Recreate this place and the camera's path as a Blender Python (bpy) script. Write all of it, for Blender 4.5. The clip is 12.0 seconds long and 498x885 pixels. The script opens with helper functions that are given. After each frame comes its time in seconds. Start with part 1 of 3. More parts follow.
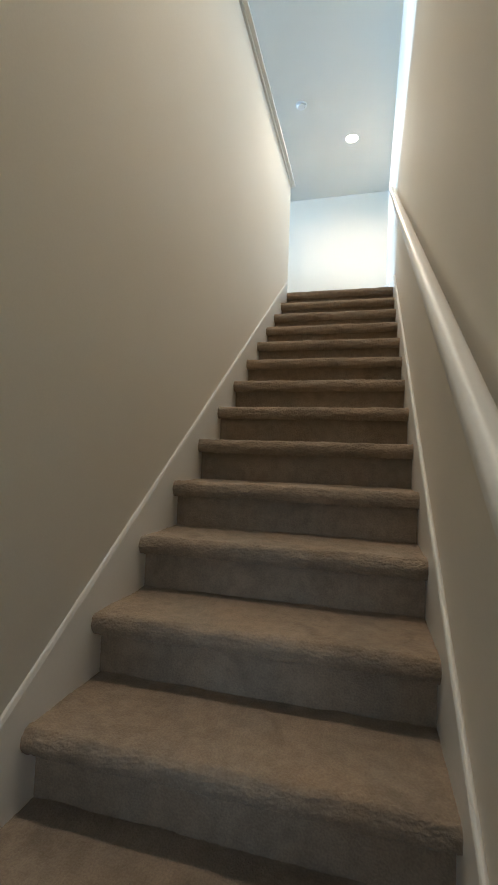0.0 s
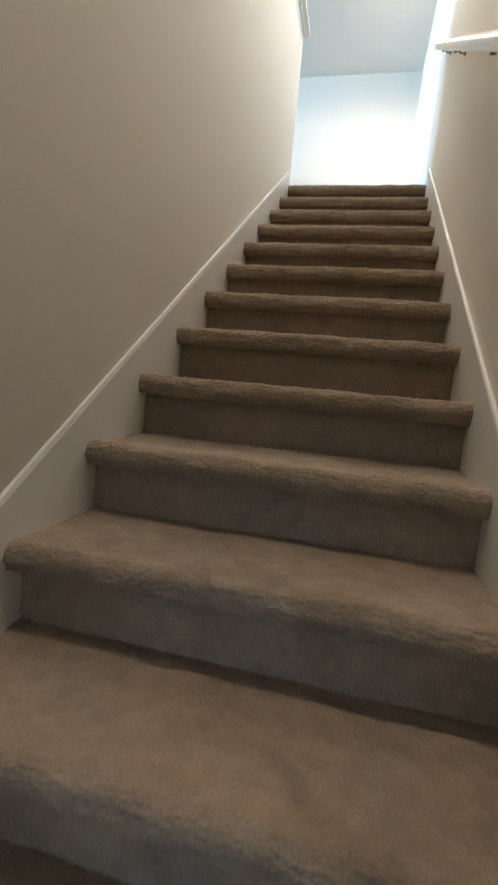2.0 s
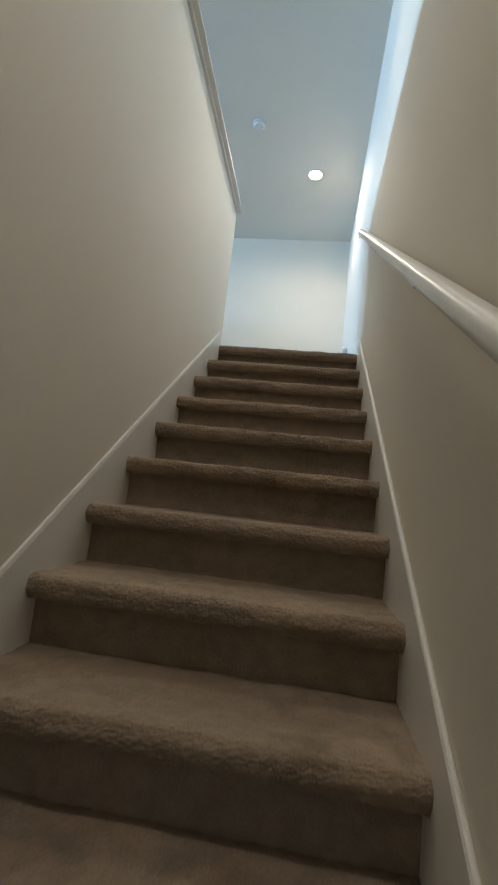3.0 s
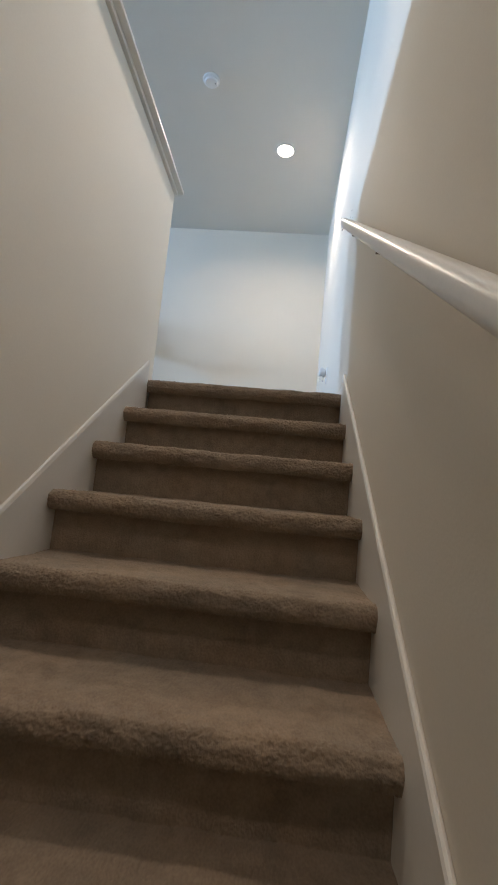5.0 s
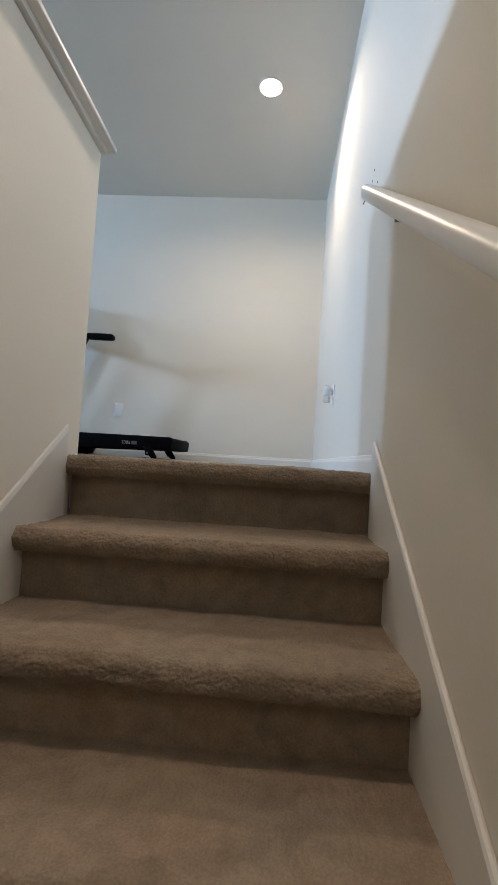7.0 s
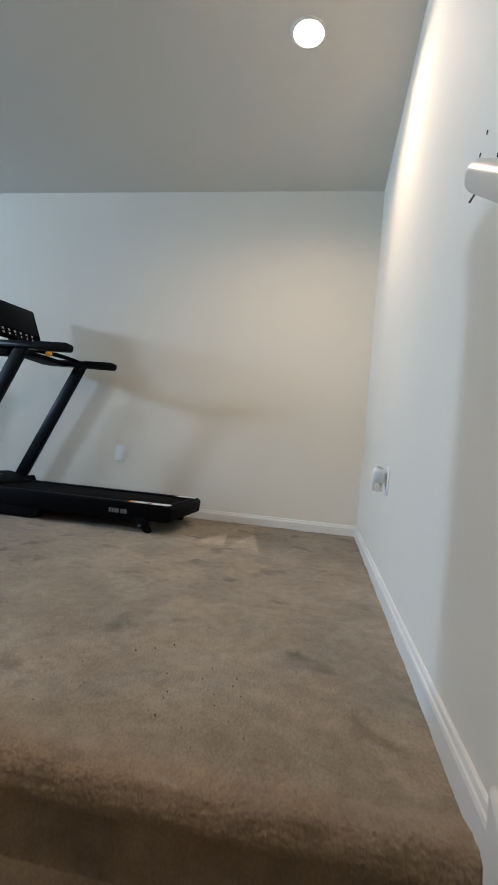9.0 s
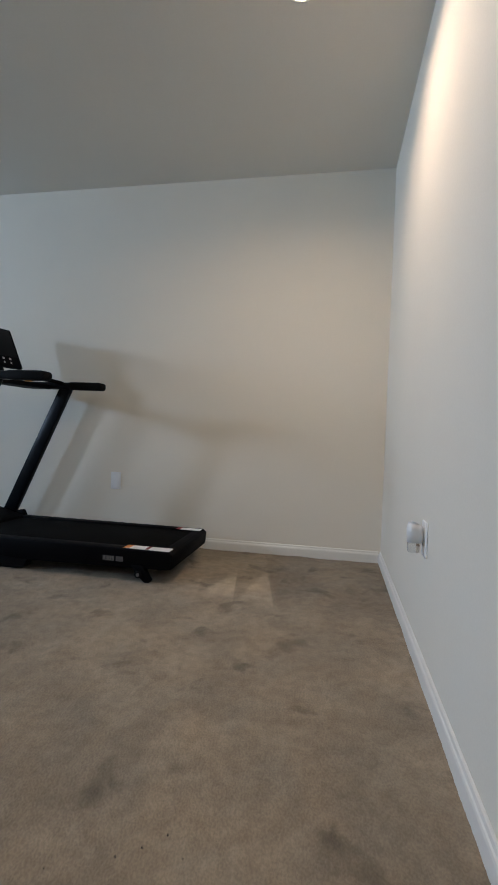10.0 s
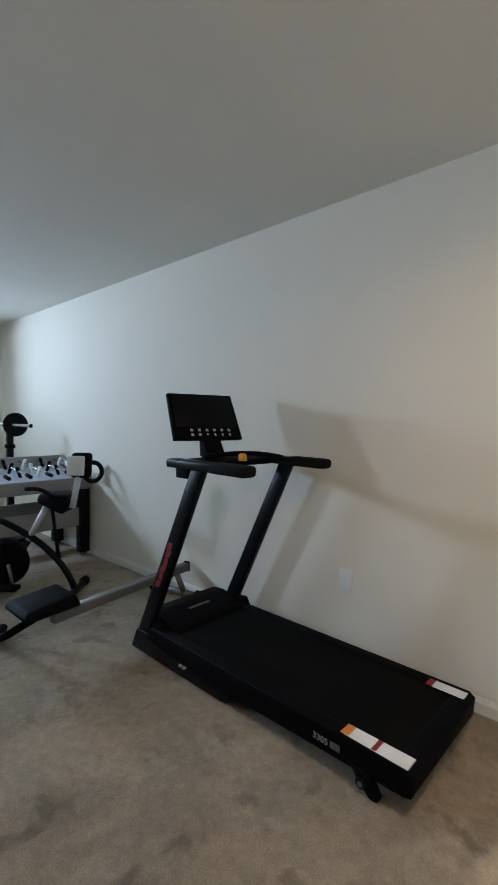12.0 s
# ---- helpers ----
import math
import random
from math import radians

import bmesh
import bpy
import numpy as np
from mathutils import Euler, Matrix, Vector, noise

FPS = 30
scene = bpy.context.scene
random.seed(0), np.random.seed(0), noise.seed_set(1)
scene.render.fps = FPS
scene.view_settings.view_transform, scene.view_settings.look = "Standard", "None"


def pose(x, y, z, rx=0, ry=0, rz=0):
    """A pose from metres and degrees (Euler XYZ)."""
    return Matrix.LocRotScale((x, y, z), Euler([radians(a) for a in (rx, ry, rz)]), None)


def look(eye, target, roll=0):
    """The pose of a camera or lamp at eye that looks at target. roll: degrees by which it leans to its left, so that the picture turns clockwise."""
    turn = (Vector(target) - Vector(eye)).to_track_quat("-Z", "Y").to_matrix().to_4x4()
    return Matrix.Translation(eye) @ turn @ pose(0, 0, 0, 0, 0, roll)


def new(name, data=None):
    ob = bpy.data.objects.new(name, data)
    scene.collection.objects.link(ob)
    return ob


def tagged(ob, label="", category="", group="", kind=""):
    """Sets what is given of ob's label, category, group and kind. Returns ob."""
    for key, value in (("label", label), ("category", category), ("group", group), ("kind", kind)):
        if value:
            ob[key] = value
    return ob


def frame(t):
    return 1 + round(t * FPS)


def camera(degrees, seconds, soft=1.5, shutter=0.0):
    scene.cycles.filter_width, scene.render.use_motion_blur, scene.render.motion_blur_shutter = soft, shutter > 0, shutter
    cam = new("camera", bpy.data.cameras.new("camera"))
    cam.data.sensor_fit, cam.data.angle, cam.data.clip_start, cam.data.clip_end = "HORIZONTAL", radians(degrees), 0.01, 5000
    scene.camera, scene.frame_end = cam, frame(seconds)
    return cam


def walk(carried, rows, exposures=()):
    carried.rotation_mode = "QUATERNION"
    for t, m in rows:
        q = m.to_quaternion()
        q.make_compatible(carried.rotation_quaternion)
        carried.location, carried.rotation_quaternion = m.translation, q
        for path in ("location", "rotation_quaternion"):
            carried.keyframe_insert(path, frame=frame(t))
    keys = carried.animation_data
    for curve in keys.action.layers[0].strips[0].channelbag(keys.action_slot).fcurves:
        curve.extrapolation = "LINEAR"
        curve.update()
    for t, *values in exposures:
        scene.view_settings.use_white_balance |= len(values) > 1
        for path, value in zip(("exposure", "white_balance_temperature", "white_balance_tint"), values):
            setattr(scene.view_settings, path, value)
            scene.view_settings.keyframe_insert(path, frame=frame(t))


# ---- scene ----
cam = camera(57.5, 12.0, soft=1.6, shutter=0.2)
# seconds, eye x y z, pitch, yaw, roll
PATH = [
    (0.0, 0.298, -4.247, -1.607, 2.07, 14.55, -2.06),
    (0.5, 0.270, -4.087, -1.648, -0.14, 19.36, -3.01),
    (1.0, 0.221, -3.855, -1.740, -9.06, 23.33, -2.63),
    (1.5, 0.153, -3.644, -1.607, -11.56, 17.98, -3.78),
    (2.0, 0.177, -3.523, -1.542, -6.52, 13.11, -5.36),
    (2.5, 0.258, -3.289, -1.302, 3.03, 11.62, -5.03),
    (3.0, 0.221, -3.094, -1.068, 7.10, 6.89, -6.27),
    (3.5, 0.278, -2.888, -0.927, 9.12, 5.26, -6.46),
    (5.3, 0.220, -2.094, -0.427, 5.24, 3.40, -4.83),
    (5.5, 0.172, -2.021, -0.360, 4.32, 1.52, -5.42),
    (6.0, 0.237, -1.863, -0.253, 3.10, 1.18, -5.38),
    (6.5, 0.240, -1.593, -0.113, 3.05, 4.12, -3.59),
    (7.0, 0.195, -1.439, 0.021, 2.42, 3.55, -3.51),
    (7.2, 0.236, -1.406, 0.027, 2.98, 4.10, -3.50),
    (8.8, 0.238, -0.727, 0.459, 1.06, 8.20, -5.33),
    (9.0, 0.243, -0.640, 0.508, 1.25, 9.36, -5.12),
    (9.5, 0.185, -0.446, 0.659, 0.13, 11.67, -3.54),
    (10.0, 0.190, -0.324, 0.777, -1.30, 10.52, -2.00),
    (10.5, 0.219, -0.115, 0.906, -0.77, 17.59, -2.54),
    (11.0, 0.122, 0.076, 1.006, -1.13, 25.42, -1.69),
    (11.5, 0.036, 0.287, 1.195, -2.50, 33.11, -0.58),
    (12.0, -0.039, 0.466, 1.255, -2.73, 42.68, -0.69),
]
walk(cam, [(t, pose(x, y, z, 90 + p, r, w)) for t, x, y, z, p, w, r in PATH],
     exposures=[(0.0, 1.13, 6140, 9), (0.6, 0.49, 6240, 9), (1.0, 1.0, 6390, 13), (1.5, 1.28, 6290, 14), (2.0, 1.25, 6060, 11), (2.5, 0.94, 5860, 6),
                (3.0, 0.46, 5900, 7), (3.5, 0.43, 5990, 9), (5.5, 0.24, 6160, 16), (7.0, 0.15, 6360, 16), (8.8, 0.02, 6780, 16), (9.5, -0.17, 6960, 17),
                (10.5, -0.55, 7130, 20), (11.5, -0.5, 7330, 17), (12.0, -0.3, 7330, 19)])

# ---- world and light ----
world = bpy.data.worlds.new("sky")
scene.world = world
world.use_nodes = True
wn = world.node_tree
sky = wn.nodes.new("ShaderNodeTexSky")
sky.sky_type = "NISHITA"
sky.sun_disc = False
sky.sun_elevation = radians(40)
sky.sun_rotation = radians(120)
wn.nodes["Background"].inputs["Strength"].default_value = 0.1
wn.links.new(sky.outputs["Color"], wn.nodes["Background"].inputs["Color"])

RUN, RISE, HALF = 0.275, 0.19, 0.489      # step run, rise, half width between the skirts
WX, WY = 0.504, 2.566                     # stair wall and far wall faces
CEIL, LOWER = 2.406, -15 * 0.19           # ceiling and lower floor
FARX = -6.19                              # window wall
SLOPE = RISE / RUN


def area_lamp(name, m, sx, sy, watts, colour, shape="RECTANGLE", spread=180):
    data = bpy.data.lights.new(name, "AREA")
    data.shape, data.size, data.size_y = shape, sx, sy
    data.energy, data.color, data.spread = watts, colour, radians(spread)
    ob = new(name, data)
    ob.matrix_world = m
    return ob


WINDOWS, WIN_Z = ((-1.30, -0.72), (0.85, 1.43)), (1.40, 2.26)     # spans of the two high windows along y; sill and head
for (y0, y1), watts in zip(WINDOWS, (126, 100)):
    area_lamp("window_daylight", look((FARX - 0.1, (y0 + y1) / 2, 2.02), (0, (y0 + y1) / 2, 2.02)), y1 - y0 - 0.04, 0.42, watts, (0.44, 0.69, 1.0), spread=152)
# narrow bluish beam added in the unseen doorway to tint the lower risers
area_lamp("entry_fill", look((-0.25, -5.66, -1.9), (0.02, -2.7, -2.15)), 0.16, 0.5, 0.06, (0.45, 0.70, 1.0), spread=20)
LAMP_AND_FILLS = ((0.017, 1.345, 12, 157), (0.017, -0.9, 2.6, 80), (0.017, -3.1, 5.8, 104))     # recessed lamp over the landing, then two unseen fill lamps added over the stairs
for x, y, watts, spread in LAMP_AND_FILLS:
    area_lamp("lamp_or_fill_light", pose(x, y, CEIL - 0.012), 0.14, 0.14, watts, (1.0, 0.83, 0.64), "DISK", spread)
sun = bpy.data.lights.new("sun", "SUN")
sun.energy, sun.angle, sun.color = 2.5, radians(0.5), (1.0, 0.96, 0.9)
new("sun", sun).matrix_world = look((8, 2, 12), (0, 0, 0))


# ---- materials ----
def material(name, base, rough=0.6, metal=0.0, vary=0.06, scale=3.0, fine=60.0, bump=0.1, depth=0.001, sheen=0.0,
             emit=None, strength=0.0, spec=0.5, stain=0.0):
    m = bpy.data.materials.new(name)
    m.use_nodes = True
    n, l = m.node_tree.nodes, m.node_tree.links
    b = n["Principled BSDF"]
    b.inputs["Roughness"].default_value, b.inputs["Metallic"].default_value = rough, metal
    b.inputs["Specular IOR Level"].default_value = spec
    b.inputs["Sheen Weight"].default_value = sheen
    tc = n.new("ShaderNodeTexCoord")
    big, small = n.new("ShaderNodeTexNoise"), n.new("ShaderNodeTexNoise")
    big.inputs["Scale"].default_value, small.inputs["Scale"].default_value = scale, fine
    big.inputs["Detail"].default_value, small.inputs["Detail"].default_value = 5, 3
    for t in (big, small):
        l.new(tc.outputs["Object"], t.inputs["Vector"])
    add = n.new("ShaderNodeMath")
    add.operation = "MULTIPLY_ADD"
    add.inputs[1].default_value = 0.6
    l.new(big.outputs["Fac"], add.inputs[0])
    half = n.new("ShaderNodeMath")
    half.operation = "MULTIPLY"
    half.inputs[1].default_value = 0.4
    l.new(small.outputs["Fac"], half.inputs[0])
    l.new(half.outputs[0], add.inputs[2])
    ramp = n.new("ShaderNodeValToRGB")
    lo, hi = [c * (1 - vary) for c in base], [min(1, c * (1 + vary)) for c in base]
    ramp.color_ramp.elements[0].position, ramp.color_ramp.elements[1].position = 0.33, 0.67
    ramp.color_ramp.elements[0].color, ramp.color_ramp.elements[1].color = (*lo, 1), (*hi, 1)
    l.new(add.outputs[0], ramp.inputs["Fac"])
    l.new(ramp.outputs["Color"], b.inputs["Base Color"])
    if stain:
        spot = n.new("ShaderNodeTexNoise")
        spot.inputs["Scale"].default_value, spot.inputs["Detail"].default_value = 1.7, 6
        spot.inputs["Distortion"].default_value = 0.6
        l.new(tc.outputs["Object"], spot.inputs["Vector"])
        cut = n.new("ShaderNodeMapRange")
        cut.inputs["From Min"].default_value, cut.inputs["From Max"].default_value = 0.5, 0.72
        l.new(spot.outputs["Fac"], cut.inputs["Value"])
        dim = n.new("ShaderNodeMath")
        dim.operation = "MULTIPLY"
        dim.inputs[1].default_value = stain
        l.new(cut.outputs["Result"], dim.inputs[0])
        mix = n.new("ShaderNodeMix")
        mix.data_type, mix.blend_type = "RGBA", "MULTIPLY"
        l.new(dim.outputs[0], mix.inputs["Factor"])
        l.new(ramp.outputs["Color"], mix.inputs["A"])
        mix.inputs["B"].default_value = (0.45, 0.4, 0.36, 1)
        l.new(mix.outputs["Result"], b.inputs["Base Color"])
    if bump:
        bp = n.new("ShaderNodeBump")
        bp.inputs["Strength"].default_value, bp.inputs["Distance"].default_value = bump, depth
        l.new(small.outputs["Fac"], bp.inputs["Height"])
        l.new(bp.outputs["Normal"], b.inputs["Normal"])
    rr = n.new("ShaderNodeMapRange")
    rr.inputs["To Min"].default_value, rr.inputs["To Max"].default_value = max(0.05, rough - 0.07), min(1, rough + 0.07)
    l.new(big.outputs["Fac"], rr.inputs["Value"])
    l.new(rr.outputs["Result"], b.inputs["Roughness"])
    if emit:
        b.inputs["Emission Color"].default_value, b.inputs["Emission Strength"].default_value = (*emit, 1), strength
    return m


PAINT = material("wall_paint", (0.79, 0.74, 0.645), 0.75, vary=0.03, scale=1.2, fine=170, bump=0.25, depth=0.0012, spec=0.3)
WHITE = material("ceiling_paint", (0.74, 0.725, 0.675), 0.85, vary=0.02, scale=1.5, fine=120, bump=0.3, depth=0.0015, spec=0.25)
TRIM = material("trim_paint", (0.80, 0.78, 0.73), 0.38, vary=0.03, scale=4, fine=90, bump=0.08, depth=0.0006)


def carpet_material(name, mottle, grain, warm, cool):
    """Cut-pile carpet: tufts, brushed patches, trodden smudges, and the marks of a vacuum cleaner near the far wall."""
    m = bpy.data.materials.new(name)
    m.use_nodes = True
    n, l = m.node_tree.nodes, m.node_tree.links
    b = n["Principled BSDF"]
    b.inputs["Roughness"].default_value, b.inputs["Specular IOR Level"].default_value = 0.95, 0.08
    b.inputs["Sheen Weight"].default_value, b.inputs["Sheen Roughness"].default_value = 0.1, 0.5
    geo = n.new("ShaderNodeNewGeometry")

    def tex(scale, detail, warp=0.0):
        t = n.new("ShaderNodeTexNoise")
        t.inputs["Scale"].default_value, t.inputs["Detail"].default_value, t.inputs["Distortion"].default_value = scale, detail, warp
        l.new(geo.outputs["Position"], t.inputs["Vector"])
        return t.outputs["Fac"]

    def span(v, a, c, lo, hi):
        r = n.new("ShaderNodeMapRange")
        for key, x in (("From Min", a), ("From Max", c), ("To Min", lo), ("To Max", hi)):
            r.inputs[key].default_value = x
        r.interpolation_type = "SMOOTHSTEP"
        l.new(v, r.inputs["Value"])
        return r.outputs["Result"]

    def op(kind, u, v):
        o = n.new("ShaderNodeMath")
        o.operation = kind
        for slot, x in ((0, u), (1, v)):
            if isinstance(x, (int, float)):
                o.inputs[slot].default_value = x
            else:
                l.new(x, o.inputs[slot])
        return o.outputs[0]

    xyz = n.new("ShaderNodeSeparateXYZ")
    l.new(geo.outputs["Position"], xyz.inputs[0])
    wob = op("MULTIPLY", op("SUBTRACT", tex(9, 3), 0.5), 0.10)

    def side(p, q, soft=0.03):
        """1 to the left of the line from p to q."""
        dx, dy = q[0] - p[0], q[1] - p[1]
        d = math.hypot(dx, dy)
        a = op("MULTIPLY", xyz.outputs[1], dx / d)
        c = op("MULTIPLY", xyz.outputs[0], -dy / d)
        e = op("ADD", op("ADD", a, c), (dy * p[0] - dx * p[1]) / d)
        return span(op("ADD", e, wob) if soft > 0.03 else e, 0.0, soft, 0.0, 1.0)

    def within(*sides):
        out = sides[0]
        for x in sides[1:]:
            out = op("MULTIPLY", out, x)
        return out

    v1 = within(side((-0.50, 1.60), (-0.23, 1.60), 0.25), side((-0.225, 1.68), (-0.312, 2.22), 0.012), side((-0.312, 2.22), (-0.47, 1.68), 0.05))
    v2 = within(side((-0.26, 1.60), (-0.03, 1.60), 0.25), side((-0.04, 1.70), (-0.155, 2.27), 0.012), side((-0.155, 2.27), (-0.25, 1.70), 0.05))
    v3 = within(side((-0.62, 1.55), (-0.42, 1.55), 0.2), side((-0.40, 1.65), (-0.46, 2.1), 0.02), side((-0.46, 2.1), (-0.62, 1.65), 0.06))
    marks = op("ADD", op("MULTIPLY", op("ADD", v1, v2), 0.46), op("MULTIPLY", v3, 0.25))
    right = within(side((-0.2, 1.55), (0.6, 1.45), 0.3), side((-0.16, 2.27), (-0.03, 1.66), 0.02))
    patch = span(tex(2.7, 5, 0.8), 0.36, 0.64, 1 - 0.15 * mottle, 1 + 0.10 * mottle)
    smudge = span(tex(6.0, 3, 0.5), 0.56, 0.70, 1.0, 1 - 0.36 * mottle)
    mid = span(tex(24, 4), 0.3, 0.7, 0.90, 1.10)
    tuft = tex(190, 2)
    pile = span(tuft, 0.3, 0.7, 1 - grain, 1 + grain)
    f = op("MULTIPLY", op("MULTIPLY", patch, smudge), op("MULTIPLY", mid, pile))
    f = op("MULTIPLY", f, op("ADD", op("SUBTRACT", 1.0, op("MULTIPLY", right, 0.16)), marks))
    hue = n.new("ShaderNodeMix")
    hue.data_type = "RGBA"
    l.new(span(tex(4.1, 3), 0.35, 0.65, 0.0, 1.0), hue.inputs["Factor"])
    hue.inputs["A"].default_value, hue.inputs["B"].default_value = (*warm, 1), (*cool, 1)
    mul = n.new("ShaderNodeVectorMath")
    mul.operation = "SCALE"
    l.new(hue.outputs["Result"], mul.inputs[0])
    l.new(f, mul.inputs["Scale"])
    l.new(mul.outputs[0], b.inputs["Base Color"])
    bp = n.new("ShaderNodeBump")
    bp.inputs["Strength"].default_value, bp.inputs["Distance"].default_value = 0.8, 0.004
    l.new(op("ADD", tuft, op("MULTIPLY", tex(45, 3), 0.8)), bp.inputs["Height"])
    l.new(bp.outputs["Normal"], b.inputs["Normal"])
    return m


CARPET = carpet_material("room_carpet", 1.0, 0.12, (0.315, 0.250, 0.182), (0.295, 0.245, 0.186))
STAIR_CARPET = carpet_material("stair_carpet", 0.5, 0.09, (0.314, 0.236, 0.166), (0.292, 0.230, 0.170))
BLACK = material("black_plastic", (0.004, 0.004, 0.005), 0.6, spec=0.04, vary=0.2, scale=8, fine=300, bump=0.15, depth=0.0005)
STEEL = material("black_painted_steel", (0.004, 0.005, 0.007), 0.34, spec=0.12, vary=0.15, scale=6, fine=400, bump=0.05, depth=0.0004)
BELT = material("running_belt", (0.006, 0.006, 0.006), 0.85, spec=0.04, vary=0.2, scale=5, fine=500, bump=0.5, depth=0.001)
RUBBER = material("rubber", (0.008, 0.008, 0.008), 0.8, spec=0.08, vary=0.2, scale=9, fine=200, bump=0.2)
SCREEN = material("console_glass", (0.005, 0.005, 0.006), 0.35, spec=0.1, vary=0.05, scale=2, fine=20, bump=0.0)
ICON = material("icon_print", (0.50, 0.51, 0.53), 0.5, vary=0.04, bump=0.0)
PAPER = material("label_paper", (0.80, 0.80, 0.79), 0.55, vary=0.05, scale=20, fine=90, bump=0.05)
ORANGE = material("orange_print", (0.75, 0.24, 0.04), 0.5, vary=0.05)
RED = material("red_print", (0.24, 0.008, 0.012), 0.55, vary=0.08)
YELLOW = material("yellow_plastic", (0.85, 0.36, 0.02), 0.4, vary=0.05)
PRINT = material("grey_print", (0.34, 0.34, 0.34), 0.6, vary=0.05, bump=0.0)
DIM = material("dim_badge", (0.09, 0.09, 0.09), 0.5, vary=0.05, bump=0.0)
GREY = material("grey_metal", (0.15, 0.145, 0.14), 0.5, metal=0.3, vary=0.1, scale=5, fine=150, bump=0.08)
BOARD = material("grey_table_board", (0.27, 0.26, 0.255), 0.6, vary=0.1, scale=6, fine=80, bump=0.1)
FIELD = material("play_field", (0.42, 0.46, 0.55), 0.4, vary=0.05, bump=0.03)
CHROME = material("chrome", (0.75, 0.76, 0.78), 0.14, metal=1.0, vary=0.04, bump=0.0)
SILVER = material("silver_paint", (0.55, 0.57, 0.60), 0.35, metal=0.3, vary=0.05, bump=0.03)
PAD = material("grey_vinyl_pad", (0.74, 0.77, 0.82), 0.4, vary=0.06, scale=10, fine=150, bump=0.15)
VINYL = material("black_vinyl", (0.005, 0.005, 0.006), 0.6, spec=0.04, vary=0.2, scale=10, fine=200, bump=0.2)
PLATE = material("switch_plate", (0.82, 0.83, 0.83), 0.35, vary=0.02, bump=0.02)
BRASS = material("bracket_metal", (0.22, 0.19, 0.16), 0.35, metal=0.9, vary=0.15, fine=120, bump=0.1)
DARK = material("dark_hole", (0.03, 0.028, 0.025), 0.9, vary=0.1)
LENS = material("lamp_lens", (0.9, 0.88, 0.82), 0.4, vary=0.02, bump=0.0, emit=(1.0, 0.86, 0.66), strength=14.0)
GROUND = material("lawn", (0.10, 0.12, 0.06), 0.95, vary=0.3, scale=0.6, fine=20, bump=0.4, depth=0.02)
GLASS = bpy.data.materials.new("window_glass")
GLASS.use_nodes = True
GLASS.node_tree.nodes["Principled BSDF"].inputs["Transmission Weight"].default_value = 1.0
GLASS.node_tree.nodes["Principled BSDF"].inputs["Roughness"].default_value = 0.02


# ---- mesh helpers ----
def part(name, bm, mat, parent=None, label=""):
    """One mesh object from a bmesh, under a thing or a part."""
    me = bpy.data.meshes.new(name)
    bm.normal_update()
    bm.to_mesh(me)
    bm.free()
    me.materials.append(mat)
    ob = new(name, me)
    if parent:
        ob.parent = parent
        ob.matrix_parent_inverse = parent.matrix_world.inverted()
    return tagged(ob, label)


def thing(name, place, label, category, group="", kind=""):
    ob = new(name)
    ob.empty_display_size = 0.05
    ob.matrix_world = Matrix.Translation(place)
    return tagged(ob, label, category, group, kind)


def hull(corners, bevel=0.0, segs=2):
    """A closed block from eight corners: four below, four above, both counter-clockwise from above."""
    bm = bmesh.new()
    v = [bm.verts.new(c) for c in corners]
    for f in ((3, 2, 1, 0), (4, 5, 6, 7), (0, 1, 5, 4), (1, 2, 6, 5), (2, 3, 7, 6), (3, 0, 4, 7)):
        bm.faces.new([v[i] for i in f])
    if bevel:
        bmesh.ops.bevel(bm, geom=bm.edges[:], offset=bevel, segments=segs, profile=0.5, affect="EDGES", clamp_overlap=True)
        for f in bm.faces:
            f.smooth = True
    return bm


def box(x0, x1, y0, y1, z0, z1, bevel=0.0, segs=2):
    return hull([(x0, y0, z0), (x1, y0, z0), (x1, y1, z0), (x0, y1, z0),
                 (x0, y0, z1), (x1, y0, z1), (x1, y1, z1), (x0, y1, z1)], bevel, segs)


def join(*many):
    out = bmesh.new()
    for bm in many:
        me = bpy.data.meshes.new("t")
        bm.to_mesh(me)
        out.from_mesh(me)
        bpy.data.meshes.remove(me)
        bm.free()
    return out


def sweep(points, ring, up=Vector((0, 0, 1)), scale=None):
    """A ring of (across, up) offsets swept along points, closed at both ends."""
    bm = bmesh.new()
    pts = [Vector(p) for p in points]
    loops = []
    for i, p in enumerate(pts):
        d = (pts[min(i + 1, len(pts) - 1)] - pts[max(i - 1, 0)]).normalized()
        u = up if abs(d.dot(up)) < 0.98 else Vector((0, 1, 0))
        side = d.cross(u).normalized()
        top = side.cross(d).normalized()
        s = scale[i] if scale else 1.0
        loops.append([bm.verts.new(p + side * a * s + top * b * s) for a, b in ring])
    n = len(ring)
    for a, b in zip(loops, loops[1:]):
        for j in range(n):
            bm.faces.new((a[j], a[(j + 1) % n], b[(j + 1) % n], b[j])).smooth = True
    bm.faces.new(loops[0][::-1])
    bm.faces.new(loops[-1])
    bmesh.ops.recalc_face_normals(bm, faces=bm.faces[:])
    return bm


def circle(r, n=16, ry=None):
    return [(r * math.cos(2 * math.pi * i / n), (ry or r) * math.sin(2 * math.pi * i / n)) for i in range(n)]


def round_rect(w, h, r, n=4):
    out = []
    for cx, cy, a0 in ((w / 2 - r, h / 2 - r, 0), (r - w / 2, h / 2 - r, 90), (r - w / 2, r - h / 2, 180), (w / 2 - r, r - h / 2, 270)):
        for i in range(n + 1):
            a = radians(a0 + 90 * i / n)
            out.append((cx + r * math.cos(a), cy + r * math.sin(a)))
    return out


def tube(points, r, n=14):
    return sweep(points, circle(r, n))


